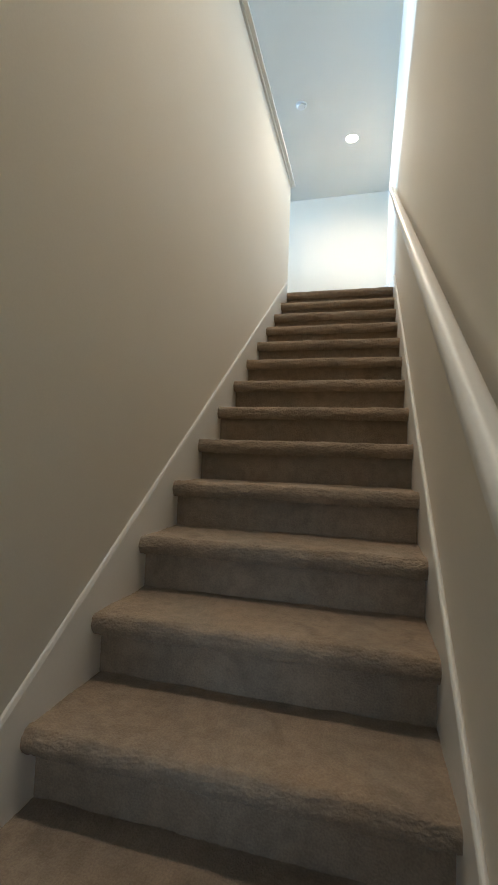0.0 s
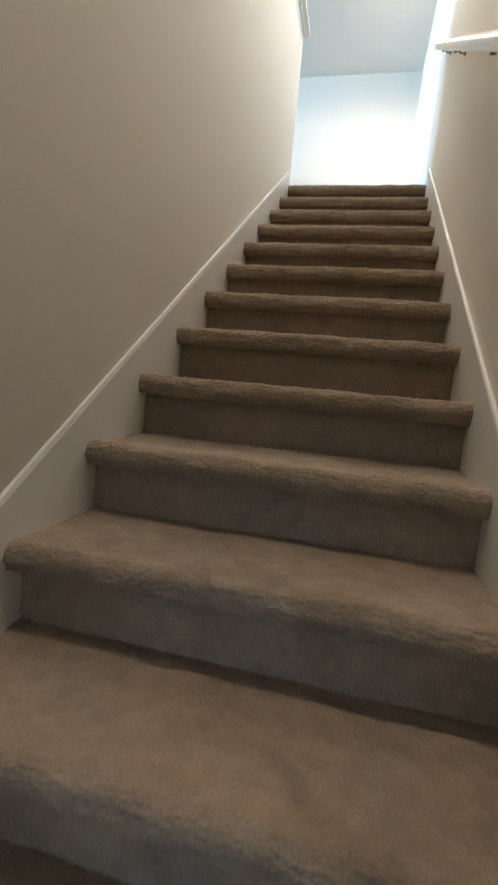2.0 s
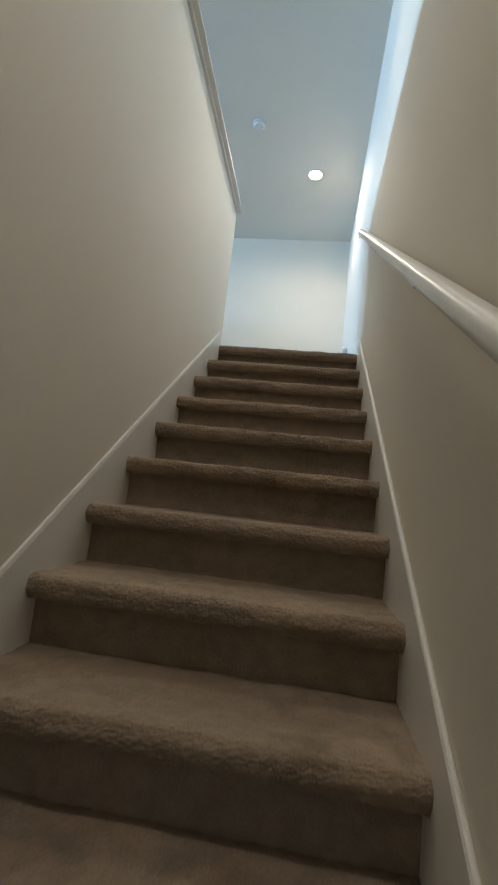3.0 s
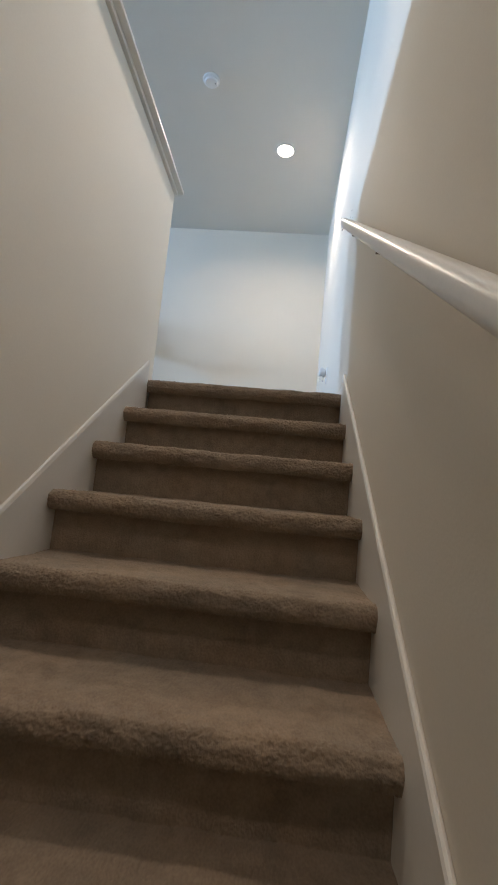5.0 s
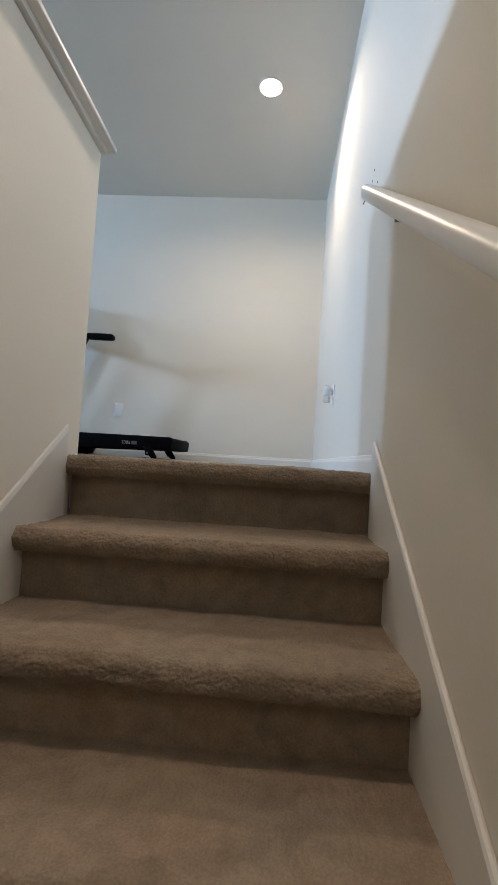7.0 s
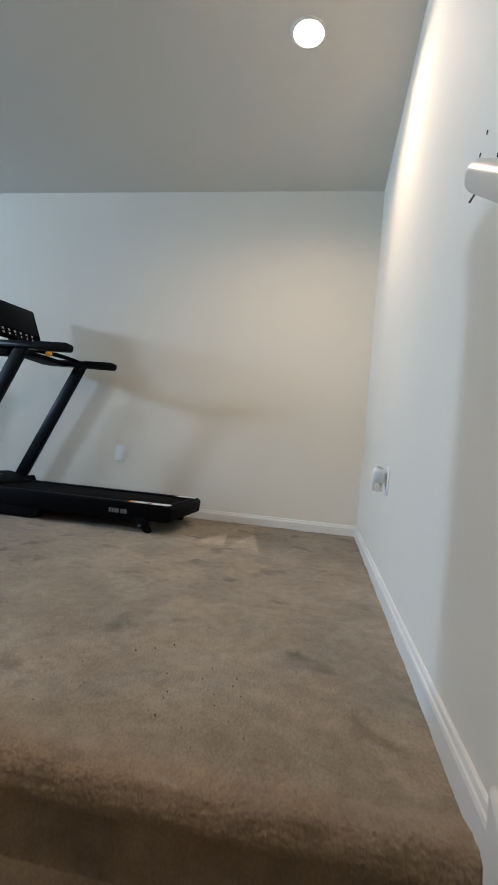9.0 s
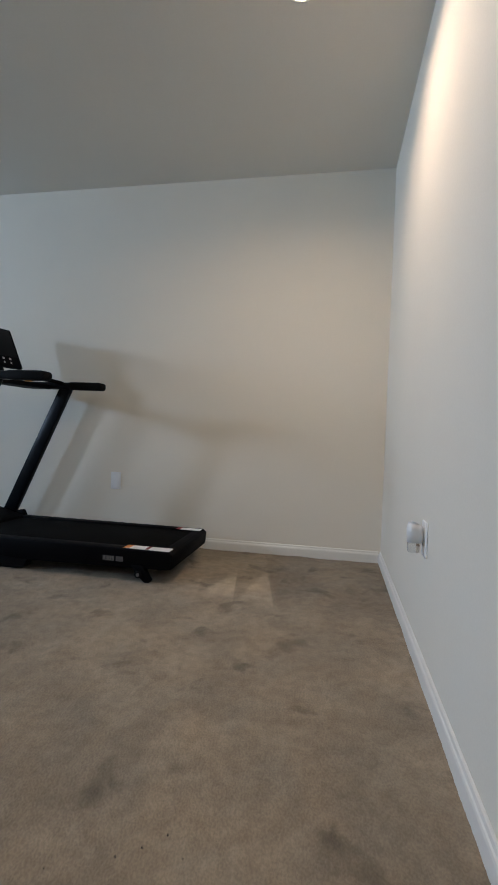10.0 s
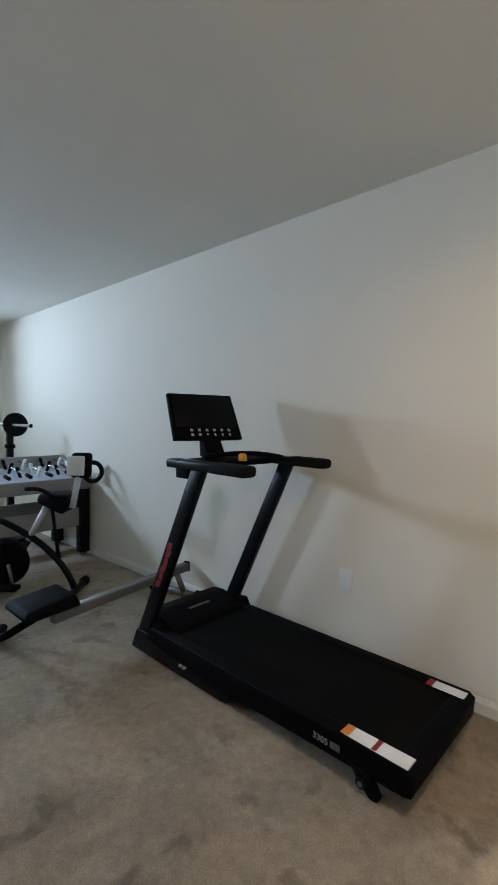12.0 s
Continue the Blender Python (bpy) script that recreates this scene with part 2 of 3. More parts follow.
def arc(a, b, c, n=10):
    """Points on a smooth bow from a past b to c."""
    a, b, c = Vector(a), Vector(b), Vector(c)
    return [a * (1 - t) ** 2 + b * 2 * t * (1 - t) + c * t * t for t in [i / n for i in range(n + 1)]]


def prism(outline, y0, y1, bevel=0.0):
    """An outline of (x, z), counter-clockwise from the front, pulled from y0 to y1."""
    bm = bmesh.new()
    a = [bm.verts.new((x, y0, z)) for x, z in outline]
    b = [bm.verts.new((x, y1, z)) for x, z in outline]
    bm.faces.new(a)
    bm.faces.new(b[::-1])
    for i in range(len(a)):
        j = (i + 1) % len(a)
        bm.faces.new((a[j], a[i], b[i], b[j]))
    bmesh.ops.recalc_face_normals(bm, faces=bm.faces[:])
    if bevel:
        bmesh.ops.bevel(bm, geom=bm.edges[:], offset=bevel, segments=2, profile=0.5, affect="EDGES", clamp_overlap=True)
        for f in bm.faces:
            f.smooth = True
    return bm


def disc(centre, axis, r, thick, n=24, bevel=0.0):
    d = Vector(axis).normalized()
    c = Vector(centre)
    if bevel:
        pts = [c - d * thick / 2, c - d * (thick / 2 - bevel), c + d * (thick / 2 - bevel), c + d * thick / 2]
        return sweep(pts, circle(r, n), scale=[1 - bevel / r, 1, 1, 1 - bevel / r])
    return sweep([c - d * thick / 2, c + d * thick / 2], circle(r, n))


def structure(name, bm, mat, label, category):
    return tagged(part(name, bm, mat), label, category, kind="structure")


# ---- the large structure ----
structure("wall_right", box(WX, WX + 0.12, -5.72, WY + 0.12, LOWER - 0.1, CEIL), PAINT, "beige painted wall beside the stairs and the room", "wall")
structure("wall_back", box(FARX - 0.12, WX, WY, WY + 0.12, -0.1, CEIL), PAINT, "beige painted wall behind the treadmill", "wall")
(A0, A1), (B0, B1) = WINDOWS
structure("wall_window", join(box(FARX - 0.12, FARX, -4.4, A0, -0.1, CEIL), box(FARX - 0.12, FARX, A1, B0, -0.1, CEIL), box(FARX - 0.12, FARX, B1, WY, -0.1, CEIL),
                              *[box(FARX - 0.12, FARX, y0, y1, z0, z1) for y0, y1 in WINDOWS for z0, z1 in ((-0.1, WIN_Z[0]), (WIN_Z[1], CEIL))]),
          PAINT, "beige painted wall with two windows", "wall")
structure("wall_front", box(FARX - 0.12, -WX, -4.52, -4.4, -0.1, CEIL), PAINT, "beige painted wall at the end of the room", "wall")
structure("wall_stair_half", join(box(-WX - 0.12, -WX, -4.4, 0.118, LOWER - 0.1, 1.102, 0.006), box(-WX - 0.104, -WX - 0.016, -4.4, 0.102, 1.09, 1.128)), PAINT, "beige painted half wall along the stairs", "wall")
structure("wall_stair_lower", box(-WX - 0.12, -WX, -5.72, -4.52, LOWER - 0.1, CEIL), PAINT, "beige painted wall at the foot of the stairs", "wall")
# closes the stair foot out of view, with an opening for the added beam
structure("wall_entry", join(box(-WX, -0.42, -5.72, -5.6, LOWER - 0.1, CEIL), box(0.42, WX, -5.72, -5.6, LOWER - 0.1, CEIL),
                             box(-0.42, 0.42, -5.72, -5.6, LOWER + 2.05, CEIL)), PAINT, "beige painted wall with an unseen entry doorway", "wall")
structure("ceiling", box(FARX - 0.12, WX + 0.12, -5.72, WY + 0.12, CEIL, CEIL + 0.15), WHITE, "white painted flat ceiling", "ceiling")
structure("ground", box(-400, 400, -400, 400, LOWER - 0.4, LOWER - 0.2), GROUND, "green lawn around the house", "ground")

for num, (y0, y1) in enumerate(WINDOWS):
    win = thing("window_%d" % (num + 1), (FARX, (y0 + y1) / 2, WIN_Z[0]), "white framed sash window in the end wall", "window", "sash windows", "structure")
    mid = (WIN_Z[0] + WIN_Z[1]) / 2
    for a0, a1, z0, z1 in ((y0, y1, WIN_Z[0], WIN_Z[0] + 0.045), (y0, y1, WIN_Z[1] - 0.045, WIN_Z[1]), (y0, y0 + 0.045, WIN_Z[0] + 0.045, WIN_Z[1] - 0.045),
                           (y1 - 0.045, y1, WIN_Z[0] + 0.045, WIN_Z[1] - 0.045), (y0 + 0.045, y1 - 0.045, mid - 0.02, mid + 0.02)):
        part("window_frame", box(FARX - 0.08, FARX - 0.03, a0, a1, z0, z1, 0.006), TRIM, win)
    part("window_sill", box(FARX, FARX + 0.09, y0 - 0.04, y1 + 0.04, WIN_Z[0] - 0.03, WIN_Z[0], 0.006), TRIM, win)


def carpet_sheet(x0, x1, y0, y1, z, cell, rough, dip=0.0):
    """A fine sheet of carpet with uneven pile."""
    nx, ny = int((x1 - x0) / cell) + 1, int((y1 - y0) / cell) + 1
    xs, ys = np.linspace(x0, x1, nx), np.linspace(y0, y1, ny)
    gx, gy = np.meshgrid(xs, ys)
    gz = z + np.random.normal(0, rough, gx.shape) + 0.0025 * np.sin(gx * 7.1 + 1.3 * np.sin(gy * 5)) * np.sin(gy * 6.3 + gx * 2.2)
    if cell < 0.02:
        gz += np.array([[0.0042 * noise.noise((x * 6.5, y * 6.5, 3.1)) + 0.0028 * noise.noise((x * 15, y * 15, 7.7)) for x in xs] for y in ys])
    gz -= dip * np.clip((y0 + 0.04 - gy) / 0.04, 0, 1)
    v = np.stack([gx, gy, gz], -1).reshape(-1, 3)
    i = (np.arange(ny - 1)[:, None] * nx + np.arange(nx - 1)[None, :]).reshape(-1)
    return v, np.stack([i, i + 1, i + nx + 1, i + nx], -1)


def mesh_part(name, pieces, mat, parent=None):
    vs, fs, base = [], [], 0
    for v, f in pieces:
        vs.append(v)
        fs.append(f + base)
        base += len(v)
    me = bpy.data.meshes.new(name)
    me.from_pydata(np.concatenate(vs).tolist(), [], np.concatenate(fs).tolist())
    me.polygons.foreach_set("use_smooth", [True] * len(me.polygons))
    me.materials.append(mat)
    ob = new(name, me)
    if parent:
        ob.parent = parent
        ob.matrix_parent_inverse = parent.matrix_world.inverted()
    return ob


tagged(mesh_part("floor", [carpet_sheet(-2.7, WX, 0.035, WY, -0.001, 0.0095, 0.0011, 0.014), carpet_sheet(FARX, -2.7, 0.09, WY, -0.002, 0.03, 0.001),
                           carpet_sheet(FARX, -WX - 0.06, -4.4, 0.09, -0.002, 0.06, 0.001)], CARPET),
       "worn taupe carpet with foot and vacuum marks", "carpet", kind="structure")
structure("subfloor", join(box(FARX - 0.12, WX, 0.09, WY, -0.3, -0.02), box(FARX - 0.12, -WX - 0.12, -4.4, 0.09, -0.3, -0.02)), WHITE, "floor slab under the carpet", "floor")
tagged(mesh_part("floor_lower", [carpet_sheet(-WX, WX, -5.7, -3.8, LOWER, 0.015, 0.0012)], CARPET), "taupe carpet at the foot of the stairs", "carpet", kind="structure")
structure("subfloor_lower", box(-WX, WX, -5.72, -3.5, LOWER - 0.1, LOWER - 0.02), WHITE, "floor slab at the foot of the stairs", "floor")

# ---- the staircase ----
stairs = thing("staircase", (0, -3.8, LOWER), "straight stairs covered in taupe pile carpet", "stairs", kind="structure")


def step_profile(k):
    """Across a step, from the foot of its riser over the rolled nosing to the back of its tread."""
    y, z, r, h = -k * RUN, -k * RISE + (0 if k else 0.008), 0.027, 0.0315
    pts = [(y + 0.057, z - RISE - 0.01 + i * (RISE - 0.046) / 17) for i in range(18)]
    pts += [(y + 0.051 - i * 0.0065, z - 0.0575 - 0.0012 * i) for i in range(4)]
    for i in range(38):
        a = radians(-90 + 180 * i / 37)
        pts.append((y + r - r * math.cos(a), z - h + h * math.sin(a)))
    back = RUN + 0.069 if k else 0.12
    n = max(4, int((back - r) / 0.0075))
    pts += [(y + r + 0.004 + (back - r) * i / n,
             z - 0.0005 - (0.003 * math.sin(math.pi * i / n) if k else 0.02 * max(0, i / n - 0.25))) for i in range(1, n + 1)]
    return pts


def carpet_step(k):
    prof = np.array(step_profile(k))
    nx = 330 if k < 8 else 200
    xs = np.linspace(-HALF - 0.004, HALF + 0.004, nx)
    tan = np.gradient(prof, axis=0)
    nor = np.stack([-tan[:, 1], tan[:, 0]], -1)
    nor /= np.linalg.norm(nor, axis=1)[:, None] + 1e-9
    m = len(prof)
    rough = np.full(m, 0.0008)
    rough[18:64] = 0.0012
    lump = np.array([[noise.noise((x * 11, k * 5.3, i * 0.11)) for x in xs] for i in range(m)])
    arcs = np.concatenate([[0], np.cumsum(np.linalg.norm(np.diff(prof, axis=0), axis=1))])
    tuft = np.array([[noise.noise((x * 125, k * 9.1, q * 125)) for x in xs] for q in arcs])
    tuft *= np.where((np.arange(m) > 21) & (np.arange(m) < 64), 0.0030, 0.0011)[:, None]
    off = np.random.normal(0, 1, (m, nx)) * rough[:, None] + tuft + lump * np.where(np.arange(m) < 16, 0.001, 0.0045)[:, None]
    y = prof[:, 0][:, None] + nor[:, 0][:, None] * off
    z = prof[:, 1][:, None] + nor[:, 1][:, None] * off
    v = np.stack([np.broadcast_to(xs, (m, nx)), y, z], -1).reshape(-1, 3)
    i = (np.arange(m - 1)[:, None] * nx + np.arange(nx - 1)[None, :]).reshape(-1)
    return v, np.stack([i, i + 1, i + nx + 1, i + nx], -1)


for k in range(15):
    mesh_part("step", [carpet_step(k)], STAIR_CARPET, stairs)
body = bmesh.new()
outline = [(-14 * RUN + 0.075, LOWER - 0.05)]
for k in range(14, -1, -1):
    outline += [(-k * RUN + 0.075, -k * RISE - RISE - 0.03), (-k * RUN + 0.075, -k * RISE - 0.03)]
outline += [(0.09, -0.03), (0.09, LOWER - 0.05)]
a = [body.verts.new((-WX, y, z)) for y, z in outline]
b = [body.verts.new((WX, y, z)) for y, z in outline]
body.faces.new(a), body.faces.new(b[::-1])
for i in range(len(a)):
    j = (i + 1) % len(a)
    body.faces.new((a[j], a[i], b[i], b[j]))
bmesh.ops.recalc_face_normals(body, faces=body.faces[:])
part("stair_body", body, WHITE, stairs)


def skirt(x0, x1, ease):
    """A sloping board beside the steps, its top edge eased, cut plumb at the landing."""
    bm = bmesh.new()
    top, low = 0.107, -0.26
    y0, y1 = -14 * RUN - 0.12, 0.004
    ring = [(x0, top - ease), (x0 + 0.003, top - 0.3 * ease), (x0 + 0.007, top), (x1 - 0.007, top), (x1 - 0.003, top - 0.3 * ease), (x1, top - ease), (x1, low), (x0, low)]
    ends = []
    for y in (y0, y1):
        ends.append([bm.verts.new((x, y, y * SLOPE + h)) for x, h in ring])
    n = len(ring)
    for j in range(n):
        bm.faces.new((ends[0][j], ends[0][(j + 1) % n], ends[1][(j + 1) % n], ends[1][j]))
    bm.faces.new(ends[0][::-1]), bm.faces.new(ends[1])
    bmesh.ops.recalc_face_normals(bm, faces=bm.faces[:])
    return bm


tagged(part("skirting_board", skirt(-WX, -HALF, 0.020), TRIM), "off-white painted skirting board along the half wall", "skirting", kind="structure")
tagged(part("skirting_board", skirt(HALF, WX, 0.010), TRIM), "off-white painted skirting board along the stair wall", "skirting", kind="structure")


def baseboard(p, q, inward):
    """A moulded board from p to q on the floor; inward points into the room."""
    ring = [(0, 0), (0.013, 0), (0.013, 0.050), (0.011, 0.057), (0.008, 0.060), (0.006, 0.070), (0.003, 0.073), (0, 0.073)]
    bm = bmesh.new()
    n = Vector(inward)
    ends = [[bm.verts.new(Vector(e) + n * a + Vector((0, 0, h))) for a, h in ring] for e in (p, q)]
    for j in range(len(ring)):
        k = (j + 1) % len(ring)
        bm.faces.new((ends[0][j], ends[0][k], ends[1][k], ends[1][j]))
    bm.faces.new(ends[0][::-1]), bm.faces.new(ends[1])
    bmesh.ops.recalc_face_normals(bm, faces=bm.faces[:])
    return bm


structure("baseboard", baseboard((WX, 0.006, -0.004), (WX, WY, -0.004), (-1, 0, 0)), TRIM, "white moulded baseboard along the room wall", "baseboard")
structure("baseboard", baseboard((FARX, WY, -0.004), (WX - 0.013, WY, -0.004), (0, -1, 0)), TRIM, "white moulded baseboard behind the treadmill", "baseboard")
structure("baseboard", baseboard((FARX, -4.4, -0.004), (FARX, WY - 0.013, -0.004), (1, 0, 0)), TRIM, "white moulded baseboard under the window", "baseboard")

cap = thing("half_wall_cap", (-WX - 0.06, -2, 1.109), "white painted wooden cap on the half wall", "trim", kind="structure")
part("cap_board", box(-WX - 0.160, -0.464, -4.39, 0.162, 1.130, 1.147, 0.004), TRIM, cap)
part("apron", box(-WX - 0.016, -0.492, -4.39, 0.136, 1.109, 1.1295, 0.002), TRIM, cap)
part("apron", box(-WX - 0.132, -WX - 0.104, -4.39, 0.136, 1.109, 1.1295, 0.002), TRIM, cap)

# ---- handrail ----
rail = thing("handrail", (0.46, -2.0, -0.45), "white painted wooden handrail on metal brackets", "handrail")


def rail_z(y):
    return y * SLOPE + 0.897


ys = [-4.75 + i * (0.130 + 4.75) / 40 for i in range(41)]
pts = [(0.456, y, rail_z(y)) for y in ys]
tail = [0.137, 0.147, 0.153, 0.156]
pts += [(0.456, y, rail_z(y)) for y in tail]
part("rail", sweep(pts, round_rect(0.049, 0.051, 0.021, 6), scale=[1.0] * 41 + [0.97, 0.86, 0.66, 0.3]), TRIM, rail)
for y in (-0.335, -0.985, -1.95, -2.92, -3.90):
    z = rail_z(y)
    br = part("bracket", tube(arc((0.470, y, z - 0.028), (0.472, y, z - 0.042), (WX - 0.004, y, z - 0.046), 8), 0.003, 10), BRASS, rail, "dark metal bracket")
    part("plate", disc((WX - 0.003, y, z - 0.046), (1, 0, 0), 0.010, 0.006, 18, 0.002), BRASS, br)
    part("saddle", box(0.447, 0.465, y - 0.006, y + 0.006, z - 0.036, z - 0.029, 0.001), BRASS, br)

# ---- ceiling fittings ----


def ceiling_light(cx, cy):
    lamp = thing("ceiling_light_or_fill", (cx, cy, CEIL), "round white recessed ceiling light, switched on, over the landing, or added over the stairs", "ceiling light", "recessed ceiling lights")
    ring = bmesh.new()
    prof = [(0.067, -0.004), (0.071, -0.007), (0.078, -0.006), (0.082, -0.001), (0.082, 0.0), (0.067, 0.0)]
    loops = [[ring.verts.new((cx + r * math.cos(t), cy + r * math.sin(t), CEIL + h)) for r, h in prof] for t in [2 * math.pi * i / 40 for i in range(40)]]
    for i in range(40):
        p, q = loops[i], loops[(i + 1) % 40]
        for j in range(len(prof)):
            ring.faces.new((p[j], p[(j + 1) % 6], q[(j + 1) % 6], q[j])).smooth = True
    bmesh.ops.recalc_face_normals(ring, faces=ring.faces[:])
    part("trim_ring", ring, WHITE, lamp)
    part("lens", disc((cx, cy, CEIL - 0.003), (0, 0, 1), 0.068, 0.004, 40), LENS, lamp, "glowing lamp lens")


# the landing's own fitting, and two added ones where the stair fills hang
for x, y, watts, spread in LAMP_AND_FILLS:
    ceiling_light(x, y)
det = thing("smoke_detector", (-0.52, 0.69, CEIL), "small white round smoke detector on the ceiling", "smoke detector")
part("base", disc((-0.52, 0.69, CEIL - 0.006), (0, 0, 1), 0.062, 0.012, 32, 0.002), PLATE, det)
part("cover", disc((-0.52, 0.69, CEIL - 0.022), (0, 0, 1), 0.050, 0.022, 32, 0.008), PLATE, det)
part("indicator", disc((-0.49, 0.69, CEIL - 0.0335), (0, 0, 1), 0.004, 0.002, 10), DARK, det)


# ---- wall fittings ----
blank = thing("wall_plate", (-1.261, WY, 0.357), "white blank wall plate on the beige wall", "wall plate")
part("plate", box(-1.298, -1.224, WY - 0.006, WY, 0.357, 0.473, 0.003), PLATE, blank)
for z in (0.375, 0.455):
    part("screw", disc((-1.261, WY - 0.0065, z), (0, 1, 0), 0.0035, 0.002, 10), PLATE, blank)

OY, OZ = 1.257, 0.444
outlet = thing("wall_outlet", (WX, OY, OZ - 0.06), "white wall outlet beside the baseboard", "outlet")
part("plate", box(WX - 0.006, WX, OY - 0.036, OY + 0.036, OZ - 0.058, OZ + 0.058, 0.003), PLATE, outlet)
for z in (OZ - 0.02, OZ + 0.02):
    face = part("socket", disc((WX - 0.0065, OY, z), (1, 0, 0), 0.016, 0.003, 20, 0.001), PLATE, outlet)
    for dy in (-0.006, 0.006):
        part("slot", box(WX - 0.0088, WX - 0.0079, OY + dy - 0.001, OY + dy + 0.001, z - 0.004, z + 0.004), DARK, face)
fresh = thing("plug_in_air_freshener", (WX - 0.03, OY + 0.005, OZ - 0.045), "white plug-in air freshener with a clear bottle in the outlet", "air freshener")
part("body", sweep([(WX - 0.036, OY, OZ - 0.012), (WX - 0.037, OY, OZ + 0.03), (WX - 0.035, OY, OZ + 0.047), (WX - 0.033, OY, OZ + 0.052)],
                   round_rect(0.046, 0.05, 0.018, 5), scale=[1, 1.02, 0.9, 0.6]), PLATE, fresh)
part("bottle", sweep([(WX - 0.038, OY, OZ - 0.046), (WX - 0.038, OY, OZ - 0.042), (WX - 0.038, OY, OZ - 0.02), (WX - 0.038, OY, OZ - 0.013)],
                     round_rect(0.038, 0.038, 0.012, 5), scale=[0.85, 1, 1, 0.8]), GLASS, fresh, "clear bottle")
part("plug", box(WX - 0.016, WX - 0.0085, OY - 0.013, OY + 0.013, OZ - 0.002, OZ + 0.038, 0.002), PLATE, fresh)
for i, (y, z) in enumerate(((0.288, 1.172), (0.324, 1.151), (0.214, 1.078))):
    tagged(part("screw_hole", disc((WX - 0.0006, y, z), (1, 0, 0), 0.0045, 0.0012, 10), DARK), "small dark screw hole in the wall above the handrail", "screw hole", "screw holes above the handrail")
hook = tagged(part("loose_rod", tube([(0.461, 0.140, 0.982), (0.452, 0.141, 0.966), (0.443, 0.142, 0.950)], 0.002, 8), BRASS), "thin dark metal rod hanging below the handrail end", "rod")

# ---- treadmill ----
tm = thing("treadmill", (-1.4, 2.17, 0), "black folding treadmill with a tilted console on the carpet", "treadmill")
N0, N1, F0, F1 = 1.875, 1.943, 2.42, 2.482
for y0, y1 in ((N0, N1), (F0, F1)):
    part("foot_rail", prism([(-2.06, 0.09), (-1.45, 0.056), (-0.60, 0.072), (-0.592, 0.155), (-0.60, 0.166), (-2.02, 0.166)], y0, y1, 0.006), BLACK, tm)
    part("base_rail", prism([(-2.205, 0.004), (-1.47, 0.004), (-1.43, 0.012), (-1.40, 0.07), (-2.06, 0.12), (-2.15, 0.12)], y0 + 0.002, y1 - 0.008, 0.005), STEEL, tm)
part("belt", box(-1.98, -0.63, N1 - 0.004, F0 + 0.004, 0.128, 0.156, 0.004), BELT, tm, "black running belt")
part("deck_board", box(-1.95, -0.66, N1 + 0.004, F0 - 0.004, 0.095, 0.122), BLACK, tm)
part("rear_cover", prism([(-0.66, 0.066), (-0.585, 0.074), (-0.578, 0.15), (-0.60, 0.163), (-0.645, 0.163), (-0.66, 0.15)], N0 + 0.003, F1 - 0.003, 0.006), BLACK, tm)
part("motor_hood", prism([(-2.20, 0.06), (-1.90, 0.12), (-1.86, 0.165), (-1.92, 0.185), (-2.05, 0.222), (-2.14, 0.215), (-2.20, 0.15)], N1 - 0.012, F0 + 0.03, 0.018), BLACK, tm, "black motor hood")
part("hood_badge", hull([(-2.00, 2.12, 0.205), (-1.985, 2.12, 0.2007), (-1.985, 2.27, 0.2007), (-2.00, 2.27, 0.205),
                         (-2.00, 2.12, 0.2095), (-1.985, 2.12, 0.2052), (-1.985, 2.27, 0.2052), (-2.00, 2.27, 0.2095)]), DIM, tm)
part("cross_bar", tube([(-2.16, N0 + 0.02, 0.035), (-2.16, F1 - 0.02, 0.035)], 0.02), STEEL, tm)
for y in (N0 + 0.012, F1 - 0.012):
    leg = part("rear_leg", prism([(-0.80, 0.085), (-0.735, 0.085), (-0.69, 0.012), (-0.70, 0.0), (-0.725, 0.0), (-0.775, 0.045)], y - 0.016, y + 0.016, 0.004), BLACK, tm)
    part("wheel", disc((-0.757, y - 0.019 if y < 2.2 else y + 0.019, 0.04), (0, 1, 0), 0.019, 0.008, 20, 0.002), RUBBER, leg)
    part("hub", disc((-0.757, y - 0.024 if y < 2.2 else y + 0.024, 0.04), (0, 1, 0), 0.009, 0.003, 16), GREY, leg)
for y0, y1 in ((1.884, 1.934), (2.463, 2.513)):
    s0 = 0.0 if y0 < 2 else 0.06
    part("upright", prism([(-2.205 + s0, 0.0), (-2.105 + s0, 0.0), (-1.612 + s0, 1.036), (-1.700 + s0, 1.036)], y0, y1 - 0.008, 0.008), STEEL, tm)
    part("gusset", prism([(-2.12 + s0, 0.02), (-1.90 + s0, 0.10), (-1.96 + s0, 0.20), (-2.03 + s0, 0.19)], y0 + 0.006, y1 - 0.012, 0.005), BLACK, tm)
    hb = part("handrail_arm", prism([(-1.885, 1.036), (-1.34, 1.030), (-1.33, 1.04), (-1.33, 1.068), (-1.345, 1.076), (-1.87, 1.080), (-1.89, 1.066)], y0 - 0.006, y1 + 0.01, 0.008), STEEL, tm)
    part("grip", prism([(-1.56, 1.031), (-1.338, 1.028), (-1.326, 1.04), (-1.326, 1.07), (-1.342, 1.079), (-1.56, 1.081)], y0 - 0.009, y1 + 0.013, 0.01), RUBBER, hb, "black rubber grip")
part("speaker_box", box(-1.835, -1.745, 1.90, 1.95, 0.985, 1.035, 0.006), BLACK, tm)
part("dashboard", hull([(-1.90, 1.93, 1.035), (-1.74, 1.93, 1.03), (-1.70, 2.475, 1.03), (-1.90, 2.475, 1.035),
                        (-1.90, 1.93, 1.068), (-1.74, 1.93, 1.058), (-1.70, 2.475, 1.062), (-1.90, 2.475, 1.078)], 0.008), BLACK, tm)
